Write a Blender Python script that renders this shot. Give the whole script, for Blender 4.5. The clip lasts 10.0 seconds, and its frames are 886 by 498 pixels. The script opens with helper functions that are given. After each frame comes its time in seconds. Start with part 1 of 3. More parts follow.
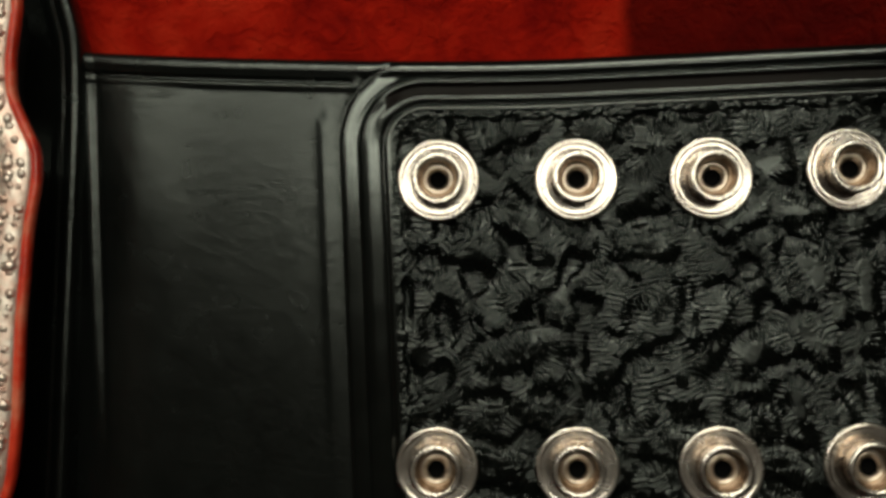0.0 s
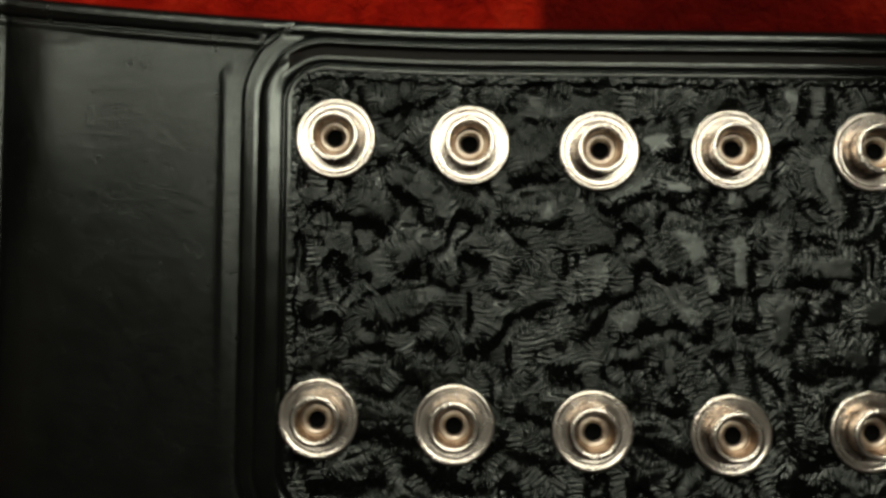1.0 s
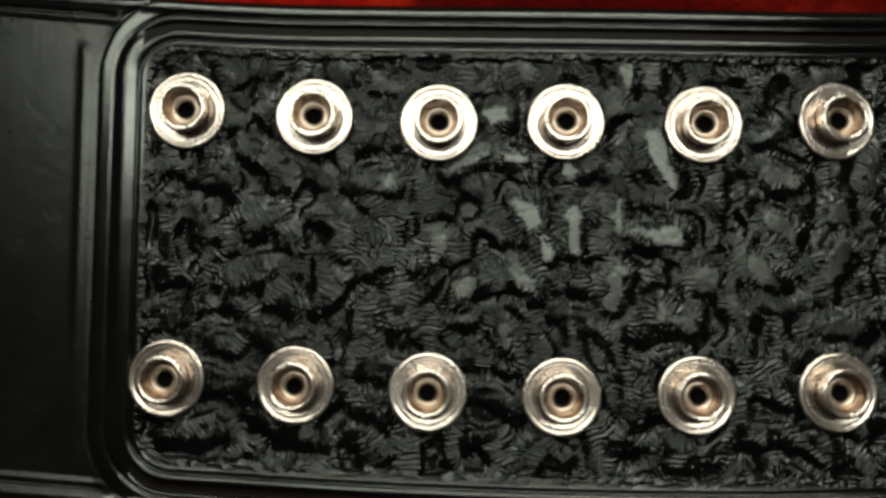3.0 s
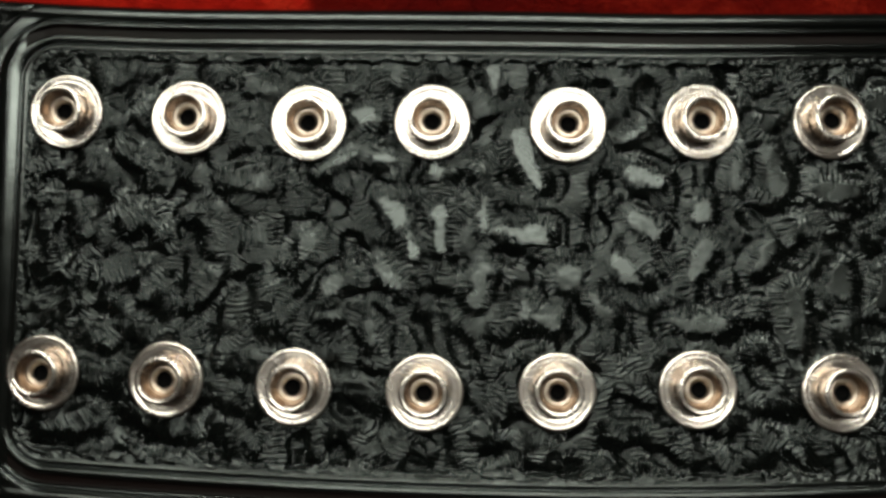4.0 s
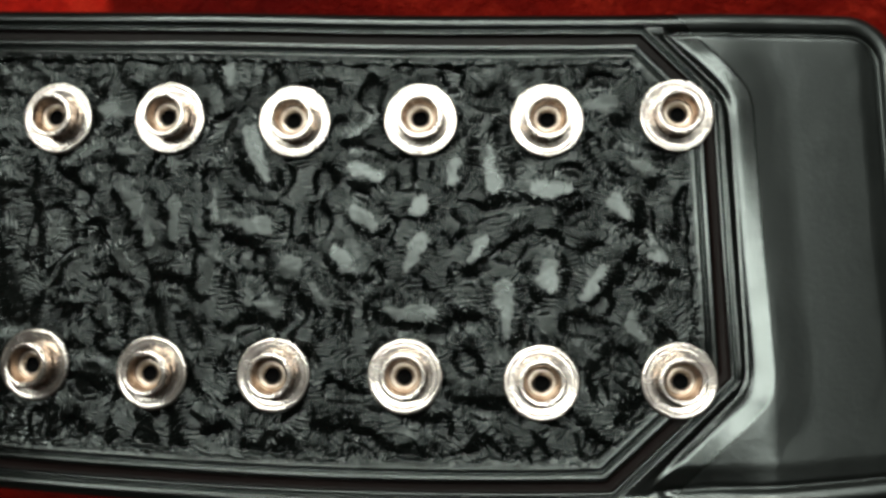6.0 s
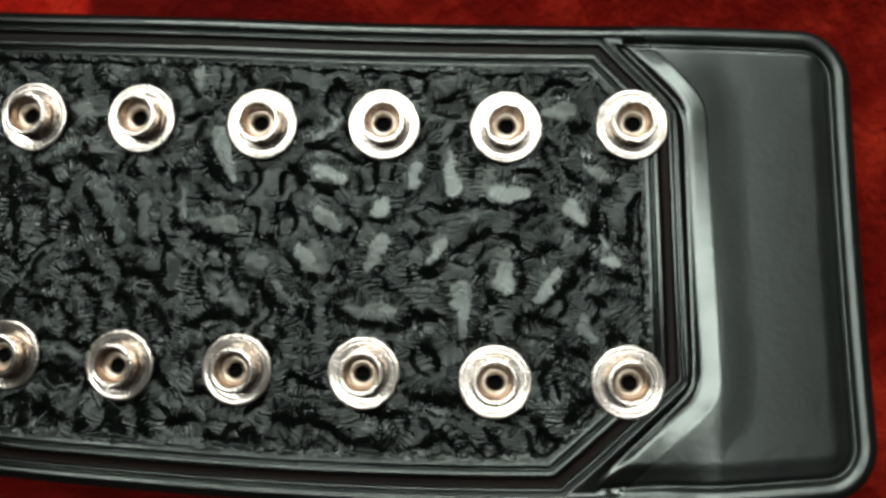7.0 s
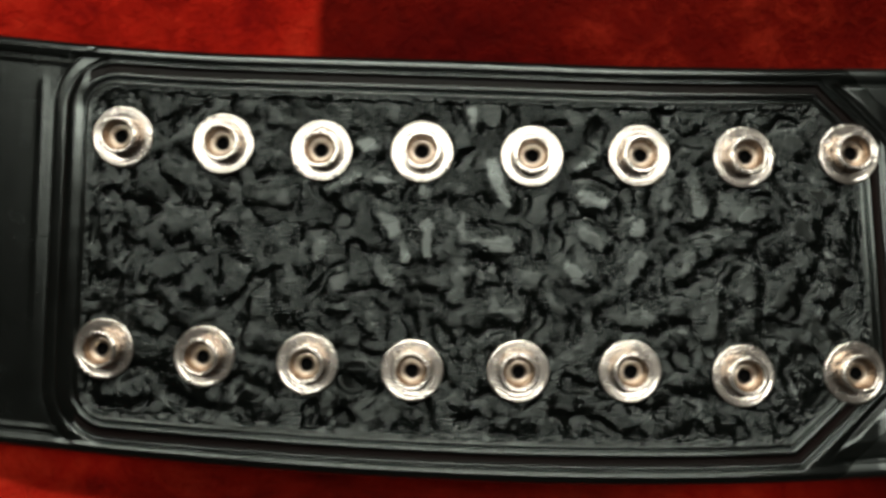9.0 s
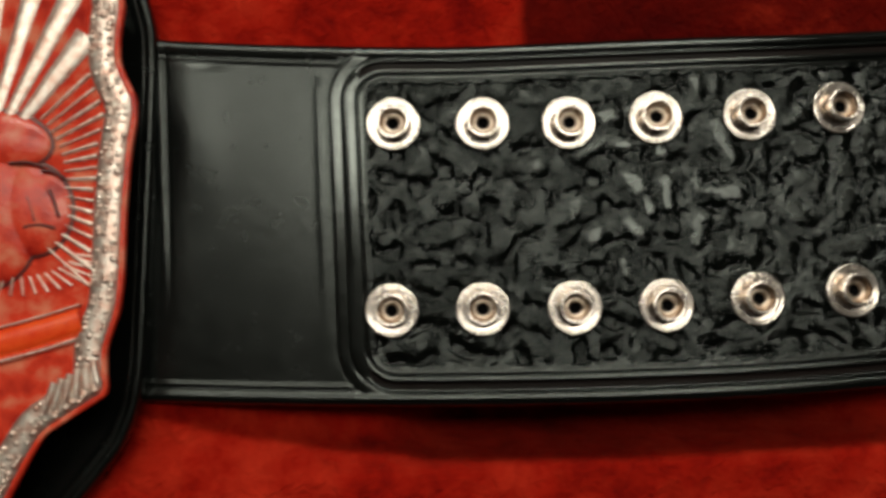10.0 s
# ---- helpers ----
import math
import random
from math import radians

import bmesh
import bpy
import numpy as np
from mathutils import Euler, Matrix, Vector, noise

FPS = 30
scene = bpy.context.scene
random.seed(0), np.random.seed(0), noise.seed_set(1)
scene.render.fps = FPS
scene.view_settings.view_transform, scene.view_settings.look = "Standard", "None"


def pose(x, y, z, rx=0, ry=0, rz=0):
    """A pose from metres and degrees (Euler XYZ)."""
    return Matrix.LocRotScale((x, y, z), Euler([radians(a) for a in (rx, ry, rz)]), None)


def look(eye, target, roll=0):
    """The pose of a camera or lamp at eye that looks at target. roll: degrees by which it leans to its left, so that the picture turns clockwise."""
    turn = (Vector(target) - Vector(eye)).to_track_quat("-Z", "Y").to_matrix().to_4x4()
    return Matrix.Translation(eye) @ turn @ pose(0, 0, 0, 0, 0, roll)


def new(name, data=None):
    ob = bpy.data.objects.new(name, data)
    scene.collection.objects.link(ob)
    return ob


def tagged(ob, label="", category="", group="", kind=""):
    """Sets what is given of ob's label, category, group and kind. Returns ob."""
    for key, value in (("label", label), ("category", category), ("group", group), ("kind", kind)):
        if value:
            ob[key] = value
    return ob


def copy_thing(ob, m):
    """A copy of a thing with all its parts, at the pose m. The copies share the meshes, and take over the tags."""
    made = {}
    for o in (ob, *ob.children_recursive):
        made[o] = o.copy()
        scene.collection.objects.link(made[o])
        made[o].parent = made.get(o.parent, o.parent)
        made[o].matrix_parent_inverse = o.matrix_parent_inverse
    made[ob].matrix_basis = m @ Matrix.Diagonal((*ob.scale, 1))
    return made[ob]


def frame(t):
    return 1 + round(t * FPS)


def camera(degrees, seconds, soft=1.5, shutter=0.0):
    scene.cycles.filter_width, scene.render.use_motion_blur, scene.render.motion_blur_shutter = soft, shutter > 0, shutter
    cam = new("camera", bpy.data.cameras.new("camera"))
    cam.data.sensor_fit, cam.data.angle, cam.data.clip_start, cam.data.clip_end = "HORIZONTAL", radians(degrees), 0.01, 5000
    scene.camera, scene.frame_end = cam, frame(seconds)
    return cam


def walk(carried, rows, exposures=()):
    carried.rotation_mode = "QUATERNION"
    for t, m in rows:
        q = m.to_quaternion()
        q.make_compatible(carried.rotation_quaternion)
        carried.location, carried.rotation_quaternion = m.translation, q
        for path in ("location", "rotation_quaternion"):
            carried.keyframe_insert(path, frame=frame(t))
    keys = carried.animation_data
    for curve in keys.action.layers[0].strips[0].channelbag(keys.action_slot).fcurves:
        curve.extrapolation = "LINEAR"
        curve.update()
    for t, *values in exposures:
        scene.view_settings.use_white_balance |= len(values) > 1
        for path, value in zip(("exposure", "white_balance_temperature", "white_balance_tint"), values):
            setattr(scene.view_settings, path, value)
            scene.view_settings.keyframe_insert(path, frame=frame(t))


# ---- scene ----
cam = camera(52, 10.0, soft=3.5, shutter=0.25)
PATH = [
    (0, pose(0.00251, 0.00815, 0.17542, 3.404, 1.601, -2.362)),
    (0.5, pose(0.01286, 0.00309, 0.17705, 3.613, 0.309, -0.478)),
    (1, pose(0.01908, -0.00121, 0.17927, 3.700, -0.097, 0.625)),
    (1.5, pose(0.02403, -0.00529, 0.18073, 3.996, -0.555, 0.927)),
    (2, pose(0.03032, -0.00709, 0.18229, 3.855, -0.460, 0.905)),
    (3.5, pose(0.07029, -0.01016, 0.18670, 4.428, 1.762, 1.091)),
    (4, pose(0.08698, -0.01108, 0.18777, 4.715, 2.419, 1.243)),
    (4.5, pose(0.10499, -0.01007, 0.18897, 4.414, 3.334, 1.378)),
    (5, pose(0.12302, -0.01012, 0.19005, 4.437, 4.132, 1.641)),
    (5.5, pose(0.14287, -0.01067, 0.19047, 4.598, 5.346, 1.907)),
    (6, pose(0.15831, -0.01022, 0.19188, 4.437, 5.925, 2.473)),
    (6.2, pose(0.16303, -0.01004, 0.19221, 4.373, 6.143, 2.755)),
    (7.5, pose(0.16843, -0.00497, 0.20244, 3.729, 5.558, 3.588)),
    (8, pose(0.15954, -0.00105, 0.20919, 3.158, 4.399, 3.506)),
    (8.5, pose(0.13255, -0.00073, 0.21985, 2.835, 3.274, 3.269)),
    (9, pose(0.08968, -0.00320, 0.23334, 2.303, 1.735, 2.204)),
    (9.5, pose(0.05289, -0.02140, 0.24822, 4.882, 1.095, 0.423)),
    (10, pose(0.00664, -0.02938, 0.26662, 5.090, -0.686, -2.544)),
]
walk(cam, PATH, exposures=((0.0, -0.68, 7150, 10), (1.0, -0.62, 7150, 10), (2.0, -0.6, 7050, 10), (3.5, -0.25, 6700, 11), (4.5, 0.02, 6450, 11), (6.0, 0.22, 6250, 11), (7.5, 0.18, 6200, 11), (8.5, 0.24, 6250, 11), (9.0, -0.05, 6600, 12), (9.5, -0.3, 6900, 14), (10.0, -0.38, 7000, 15)))

# ---- light ----
world = bpy.data.worlds.new("room_world")
scene.world = world
world.use_nodes = True
world.node_tree.nodes["Background"].inputs[0].default_value = (1.0, 0.93, 0.84, 1)
world.node_tree.nodes["Background"].inputs[1].default_value = 0.10


def area_lamp(name, eye, target, width, length, watts, colour):
    data = bpy.data.lights.new(name, "AREA")
    data.shape, data.size, data.size_y, data.energy, data.color = "RECTANGLE", width, length, watts, colour
    ob = new(name, data)
    ob.matrix_world = look(eye, target)
    return ob


# ceiling lights: two long ones and a small one beyond the belt's upper edge
area_lamp("ceiling_lamp", (0.14, 0.305, 1.62), (0.14, 0.305, 0), 1.14, 0.23, 9.2, (0.985, 1.0, 0.885))
area_lamp("ceiling_lamp", (0.1, 1.45, 1.62), (0.1, 0.2, 0), 2.0, 0.3, 36, (0.985, 1.0, 0.885))
area_lamp("ceiling_lamp", (-0.77, 0.53, 1.62), (-0.77, 0.53, 0), 0.40, 0.34, 3.4, (0.985, 1.0, 0.885))


# ---- materials ----
def material(name, colour, rough, metal=0.0):
    m = bpy.data.materials.new(name)
    m.use_nodes = True
    n = m.node_tree.nodes
    b = n["Principled BSDF"]
    b.inputs["Base Color"].default_value = (*colour, 1)
    b.inputs["Roughness"].default_value = rough
    b.inputs["Metallic"].default_value = metal
    return m, m.node_tree, b


def link(tree, a, out, b, inp):
    tree.links.new(a.outputs[out], b.inputs[inp])


def noise_node(tree, scale, detail=4, rough=0.55):
    co = tree.nodes.new("ShaderNodeTexCoord")
    n = tree.nodes.new("ShaderNodeTexNoise")
    n.inputs["Scale"].default_value, n.inputs["Detail"].default_value = scale, detail
    n.inputs["Roughness"].default_value = rough
    link(tree, co, "Object", n, "Vector")
    return n


def ramp(tree, source, out, stops):
    r = tree.nodes.new("ShaderNodeValToRGB")
    els = r.color_ramp.elements
    while len(els) < len(stops):
        els.new(0.5)
    for e, (p, c) in zip(els, stops):
        e.position, e.color = p, (*c, 1) if len(c) == 3 else c
    link(tree, source, out, r, "Fac")
    return r


def bump(tree, bsdf, heights, strength, distance):
    """Several textures one over another as relief: (node, output)."""
    last = None
    for (node, out), s, d in zip(heights, strength, distance):
        b = tree.nodes.new("ShaderNodeBump")
        b.inputs["Strength"].default_value, b.inputs["Distance"].default_value = s, d
        link(tree, node, out, b, "Height")
        if last:
            link(tree, last, "Normal", b, "Normal")
        last = b
    link(tree, last, "Normal", bsdf, "Normal")


def leather_material(name, colour, rough, grain=0.25, lump=0.0):
    m, t, b = material(name, colour, rough)
    b.inputs["Specular IOR Level"].default_value = 0.92
    b.inputs["Specular Tint"].default_value = (0.90, 1.0, 0.97, 1)
    big, fine, pores = noise_node(t, 35, 5), noise_node(t, 900, 3), noise_node(t, 2600, 2)
    dark = tuple(c * 0.75 for c in colour)
    light = tuple(c * 1.3 for c in colour)
    link(t, ramp(t, big, "Fac", ((0.35, dark), (0.68, light))), "Color", b, "Base Color")
    r = ramp(t, noise_node(t, 160, 6), "Fac", ((0.3, (rough - 0.02,) * 3), (0.7, (rough + 0.03,) * 3)))
    link(t, r, "Color", b, "Roughness")
    lumps = noise_node(t, 210, 5, 0.6)
    bump(t, b, ((fine, "Fac"), (pores, "Fac"), (lumps, "Fac")), (grain, grain, lump), (0.0003, 0.00012, 0.0012))
    return m


LEATHER = leather_material("black_leather", (0.0036, 0.0042, 0.0038), 0.25, 0.18, 0.07)
LEATHER.node_tree.nodes["Principled BSDF"].inputs["Specular IOR Level"].default_value = 0.6
TOOLED = leather_material("glossy_tooled_leather", (0.0026, 0.0033, 0.0029), 0.16, 0.08)
TOOLED.node_tree.nodes["Principled BSDF"].inputs["Specular IOR Level"].default_value = 0.53
BARE = leather_material("bare_black_leather", (0.0040, 0.0047, 0.0043), 0.26, 0.10)
BORDER = leather_material("polished_black_leather", (0.0034, 0.0040, 0.0036), 0.16, 0.05)
BORDER.node_tree.nodes["Principled BSDF"].inputs["Specular IOR Level"].default_value = 0.84
CHANNEL = leather_material("oxblood_leather", (0.0065, 0.0030, 0.0027), 0.42)
CHANNEL.node_tree.nodes["Principled BSDF"].inputs["Specular IOR Level"].default_value = 0.12
TIP = leather_material("worn_black_leather", (0.0040, 0.0046, 0.0042), 0.32, 0.2, 0.06)
TIP.node_tree.nodes["Principled BSDF"].inputs["Specular IOR Level"].default_value = 1.0
EDGE = leather_material("black_edge_paint", (0.004, 0.004, 0.004), 0.32)


def nickel():
    m, t, b = material("nickel", (0.86, 0.76, 0.66), 0.17, 1.0)
    n = noise_node(t, 300, 5)
    link(t, ramp(t, n, "Fac", ((0.35, (0.22,) * 3), (0.75, (0.30,) * 3))), "Color", b, "Roughness")
    link(t, ramp(t, noise_node(t, 120, 4), "Fac", ((0.3, (0.82, 0.74, 0.67)), (0.7, (0.88, 0.82, 0.76)))), "Color", b, "Base Color")
    return m


NICKEL = nickel()
def worn_nickel():
    m, t, b = material("worn_nickel", (0.55, 0.47, 0.40), 0.33, 1.0)
    link(t, ramp(t, noise_node(t, 500, 5), "Fac", ((0.3, (0.54, 0.43, 0.34)), (0.7, (0.80, 0.70, 0.60)))), "Color", b, "Base Color")
    return m


WORN = worn_nickel()


# darker, browner metal for the snaps' necks and the insides of their collars
def brassy_nickel():
    m, t, b = material("brassy_nickel", (0.66, 0.52, 0.40), 0.24, 1.0)
    link(t, ramp(t, noise_node(t, 260, 5), "Fac", ((0.3, (0.30, 0.22, 0.165)), (0.7, (0.46, 0.37, 0.30)))), "Color", b, "Base Color")
    link(t, ramp(t, noise_node(t, 420, 4), "Fac", ((0.3, (0.22,) * 3), (0.7, (0.30,) * 3))), "Color", b, "Roughness")
    return m


BRASSY = brassy_nickel()
# matt black that paints the shade inside the snaps' shallow, closed holes
BORE, _t, _b = material("dark_bore", (0.003, 0.003, 0.003), 1.0)
_b.inputs["Specular IOR Level"].default_value = 0.05


def enamel():
    m, t, b = material("red_enamel", (0.42, 0.025, 0.012), 0.25, 0.0)
    link(t, ramp(t, noise_node(t, 130, 6), "Fac", ((0.3, (0.36, 0.014, 0.009)), (0.5, (0.68, 0.05, 0.022)), (0.66, (0.72, 0.19, 0.11)))), "Color", b, "Base Color")
    bump(t, b, ((noise_node(t, 700, 4), "Fac"),), (0.3,), (0.0004,))
    return m


ENAMEL = enamel()


def silver():
    m, t, b = material("plated_silver", (0.80, 0.66, 0.58), 0.4, 0.9)
    link(t, ramp(t, noise_node(t, 400, 5), "Fac", ((0.3, (0.70, 0.42, 0.33)), (0.62, (0.92, 0.82, 0.74)))), "Color", b, "Base Color")
    bump(t, b, ((noise_node(t, 900, 4), "Fac"),), (0.4,), (0.0004,))
    return m


SILVER = silver()


def velvet():
    m, t, b = material("red_velvet", (0.22, 0.008, 0.005), 0.85)
    big, mid, fine = noise_node(t, 14, 6, 0.6), noise_node(t, 75, 8, 0.72), noise_node(t, 1800, 2)
    mid.inputs["Distortion"].default_value = 0.35
    mix = t.nodes.new("ShaderNodeMath")
    mix.operation = "ADD"
    link(t, big, "Fac", mix, 0)
    link(t, mid, "Fac", mix, 1)
    half = t.nodes.new("ShaderNodeMath")
    half.operation = "MULTIPLY"
    half.inputs[1].default_value = 0.5
    link(t, mix, "Value", half, 0)
    # two mottled reds, the second one darker
    light_red = ramp(t, half, "Value", ((0.37, (0.20, 0.003, 0.002)), (0.47, (0.40, 0.010, 0.004)), (0.60, (0.58, 0.030, 0.012))))
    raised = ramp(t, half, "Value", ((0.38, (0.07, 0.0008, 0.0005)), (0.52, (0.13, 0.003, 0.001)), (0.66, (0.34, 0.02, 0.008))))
    place = t.nodes.new("ShaderNodeTexCoord")
    split = t.nodes.new("ShaderNodeSeparateXYZ")
    link(t, place, "Object", split, "Vector")
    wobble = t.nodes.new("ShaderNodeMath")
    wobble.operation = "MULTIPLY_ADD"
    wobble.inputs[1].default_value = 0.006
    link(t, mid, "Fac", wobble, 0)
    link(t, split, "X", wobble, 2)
    # the darker red starts at a sharp, wavering line across x
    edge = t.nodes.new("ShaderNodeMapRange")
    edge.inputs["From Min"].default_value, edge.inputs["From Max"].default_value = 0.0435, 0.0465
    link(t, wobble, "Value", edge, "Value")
    red_mix = t.nodes.new("ShaderNodeMix")
    red_mix.data_type = "RGBA"
    # little of the darker red at low y, all of it at high y
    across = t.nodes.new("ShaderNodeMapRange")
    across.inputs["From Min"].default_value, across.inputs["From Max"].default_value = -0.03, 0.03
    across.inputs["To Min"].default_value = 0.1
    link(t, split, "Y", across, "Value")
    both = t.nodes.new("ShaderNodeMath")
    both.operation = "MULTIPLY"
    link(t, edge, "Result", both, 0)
    # shade on the cloth past the tip, painted in with the darker red
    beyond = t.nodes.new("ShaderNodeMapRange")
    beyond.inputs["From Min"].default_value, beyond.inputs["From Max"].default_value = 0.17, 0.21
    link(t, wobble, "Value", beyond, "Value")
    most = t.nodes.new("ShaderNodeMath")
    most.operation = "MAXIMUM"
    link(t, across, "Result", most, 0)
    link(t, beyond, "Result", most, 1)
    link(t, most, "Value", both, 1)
    link(t, both, "Value", red_mix, "Factor")
    t.links.new(light_red.outputs["Color"], red_mix.inputs[6])
    t.links.new(raised.outputs["Color"], red_mix.inputs[7])
    t.links.new(red_mix.outputs[2], b.inputs["Base Color"])
    b.inputs["Sheen Weight"].default_value = 0.12
    b.inputs["Sheen Tint"].default_value = (1.0, 0.15, 0.08, 1)
    b.inputs["Sheen Roughness"].default_value = 0.4
    b.inputs["Specular IOR Level"].default_value = 0.06
    crush = noise_node(t, 190, 4, 0.6)
    crush.inputs["Distortion"].default_value = 1.1
    bump(t, b, ((mid, "Fac"), (crush, "Fac"), (fine, "Fac")), (0.8, 0.8, 0.3), (0.004, 0.0022, 0.0004))
    return m


VELVET = velvet()
ORANGE, _t, _b = material("orange_red_enamel", (0.75, 0.045, 0.012), 0.25)
link(_t, ramp(_t, noise_node(_t, 260, 5), "Fac", ((0.3, (0.85, 0.055, 0.012)), (0.7, (0.98, 0.12, 0.025)))), "Color", _b, "Base Color")
UMBER, _t, _b = material("dark_red_line", (0.09, 0.008, 0.006), 0.4)


def plaster(name, colour):
    m, t, b = material(name, colour, 0.85)
    lo = tuple(c * 0.9 for c in colour)
    link(t, ramp(t, noise_node(t, 3, 5), "Fac", ((0.3, lo), (0.7, colour))), "Color", b, "Base Color")
    return m


WALL = plaster("wall_paint", (0.06, 0.055, 0.05))
CEIL = plaster("ceiling_paint", (0.12, 0.11, 0.10))
WOOD = plaster("dark_wood", (0.10, 0.06, 0.035))


# ---- helpers for parts ----
def part(name, bm, mat, parent=None, label="", smooth=True):
    me = bpy.data.meshes.new(name)
    if smooth:
        for f in bm.faces:
            f.smooth = True
    bm.to_mesh(me)
    bm.free()
    return mesh_part(name, me, mat, parent, label)


def mesh_part(name, me, mat, parent=None, label=""):
    me.materials.append(mat)
    ob = new(name, me)
    if parent:
        ob.parent = parent
    if label:
        tagged(ob, label)
    return ob


def box(bm, lo, hi, bevel=0.0):
    r = bmesh.ops.create_cube(bm, size=1)
    size, mid = Vector(hi) - Vector(lo), (Vector(hi) + Vector(lo)) / 2
    for v in r["verts"]:
        v.co = Vector((v.co.x * size.x, v.co.y * size.y, v.co.z * size.z)) + mid
    if bevel:
        edges = list({e for v in r["verts"] for e in v.link_edges})
        bmesh.ops.bevel(bm, geom=edges, offset=bevel, segments=3, profile=0.5, affect="EDGES")
    return bm


def lathe(profile, segments=40):
    """A turned part about z from (radius, height) pairs in millimetres."""
    bm = bmesh.new()
    rings = []
    for r, z in profile:
        rings.append([bm.verts.new((r * math.cos(a) / 1000, r * math.sin(a) / 1000, z / 1000)) for a in (2 * math.pi * i / segments for i in range(segments))])
    for a, b in zip(rings, rings[1:]):
        for i in range(segments):
            j = (i + 1) % segments
            bm.faces.new((a[i], a[j], b[j], b[i]))
    return bm


def smoothstep(a, b, x):
    t = np.clip((x - a) / (b - a), 0, 1)
    return t * t * (3 - 2 * t)


def value_noise(x, y, seed):
    """Smooth noise on a unit grid, from 0 to 1, for arrays."""
    rng = np.random.RandomState(seed)
    table = rng.rand(256, 256)
    xi, yi = np.floor(x).astype(int), np.floor(y).astype(int)
    fx, fy = x - xi, y - yi
    fx, fy = fx * fx * (3 - 2 * fx), fy * fy * (3 - 2 * fy)
    g = lambda a, b: table[a % 256, b % 256]
    return (g(xi, yi) * (1 - fx) + g(xi + 1, yi) * fx) * (1 - fy) + (g(xi, yi + 1) * (1 - fx) + g(xi + 1, yi + 1) * fx) * fy


# ---- room and table ----
def slab(name, lo, hi, mat, label, category):
    return tagged(part(name, box(bmesh.new(), lo, hi), mat, None, "", False), label, category, "", "structure")


slab("floor", (-2.6, -2.1, -0.86), (2.6, 2.1, -0.76), WOOD, "dark plain wooden floor", "floor")
slab("ceiling", (-2.6, -2.1, 1.7), (2.6, 2.1, 1.8), CEIL, "plain off-white ceiling", "ceiling")
slab("wall_north", (-2.6, 2.1, -0.86), (2.6, 2.2, 1.8), WALL, "plain beige painted wall", "wall")
slab("wall_south", (-2.6, -2.2, -0.86), (2.6, -2.1, 1.8), WALL, "plain beige painted wall", "wall")
slab("wall_east", (2.6, -2.2, -0.86), (2.7, 2.2, 1.8), WALL, "plain beige painted wall", "wall")
slab("wall_west", (-2.7, -2.2, -0.86), (-2.6, 2.2, 1.8), WALL, "plain beige painted wall", "wall")

table = tagged(new("table"), "dark wooden table under a red velvet cloth", "table")
part("tabletop", box(bmesh.new(), (-0.8, -0.5, -0.11), (0.8, 0.5, -0.076), 0.004), WOOD, table)
for sx in (-1, 1):
    for sy in (-1, 1):
        part("leg", box(bmesh.new(), (sx * 0.68 - 0.03, sy * 0.38 - 0.03, -0.76), (sx * 0.68 + 0.03, sy * 0.38 + 0.03, -0.11), 0.004), WOOD, table)


def grid_mesh(name, X, Y, Z, keep=None):
    """A smooth sheet from arrays of the same shape; keep: which cells it has."""
    rows, cols = X.shape
    idx = np.arange(rows * cols).reshape(rows, cols)
    quads = np.stack([idx[:-1, :-1], idx[:-1, 1:], idx[1:, 1:], idx[1:, :-1]], -1)
    quads = quads[keep] if keep is not None else quads.reshape(-1, 4)
    used = np.unique(quads)
    new_index = np.zeros(rows * cols, int)
    new_index[used] = np.arange(len(used))
    co = np.stack([X.ravel()[used], Y.ravel()[used], Z.ravel()[used]], 1).astype(np.float32)
    me = bpy.data.meshes.new(name)
    me.vertices.add(len(co))
    me.vertices.foreach_set("co", co.ravel())
    me.loops.add(quads.size)
    me.loops.foreach_set("vertex_index", new_index[quads].astype(np.int32).ravel())
    me.polygons.add(len(quads))
    me.polygons.foreach_set("loop_start", np.arange(0, quads.size, 4, dtype=np.int32))
    me.polygons.foreach_set("use_smooth", np.ones(len(quads), bool))
    me.update(calc_edges=True)
    return me


def cloth():
    gx, gy = np.meshgrid(np.linspace(-0.78, 0.78, 620), np.linspace(-0.48, 0.48, 400))
    x, y = gx * 1000, gy * 1000
    folds = 5.0 * (value_noise(x / 70 + 9, y / 55 + 4, 3) - 0.5) + 2.5 * (value_noise(x / 22 + y / 60, y / 26 - x / 90, 5) - 0.5) + (0.8 + 1.2 * smoothstep(-50, -70, y)) * (value_noise(x / 8 - y / 14, y / 8 + x / 14, 8) - 0.5)
    valley = smoothstep(-95, 20, x) * smoothstep(225, 110, x)
    valley = valley * (1 - 0.72 * smoothstep(-62, -74, y))
    gap = 33.0 * smoothstep(-12, 14, x) * smoothstep(165, 120, x) * np.exp(-(((y + 53) / 15) ** 6))
    gap = gap + 7.5 * smoothstep(130, 185, x) * smoothstep(285, 246, x) * smoothstep(90, 62, np.abs(y))
    away = np.maximum(smoothstep(110, 300, np.abs(y)), smoothstep(240, 420, np.abs(x - 0)))
    z = -11.0 + 4.0 * smoothstep(-59, -66, y) * smoothstep(20, -5, x) - gap - 21.0 * valley * (1 - away) - 44.0 * away + np.minimum(folds, 2.0 + 4 * valley) * smoothstep(480, 430, np.abs(y)) * smoothstep(780, 720, np.abs(x))
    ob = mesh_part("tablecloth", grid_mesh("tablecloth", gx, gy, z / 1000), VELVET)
    m = ob.modifiers.new("thickness", "SOLIDIFY")
    m.thickness, m.offset = 0.0025, -1
    return tagged(ob, "rumpled red velvet cloth spread over the table", "tablecloth")


cloth()


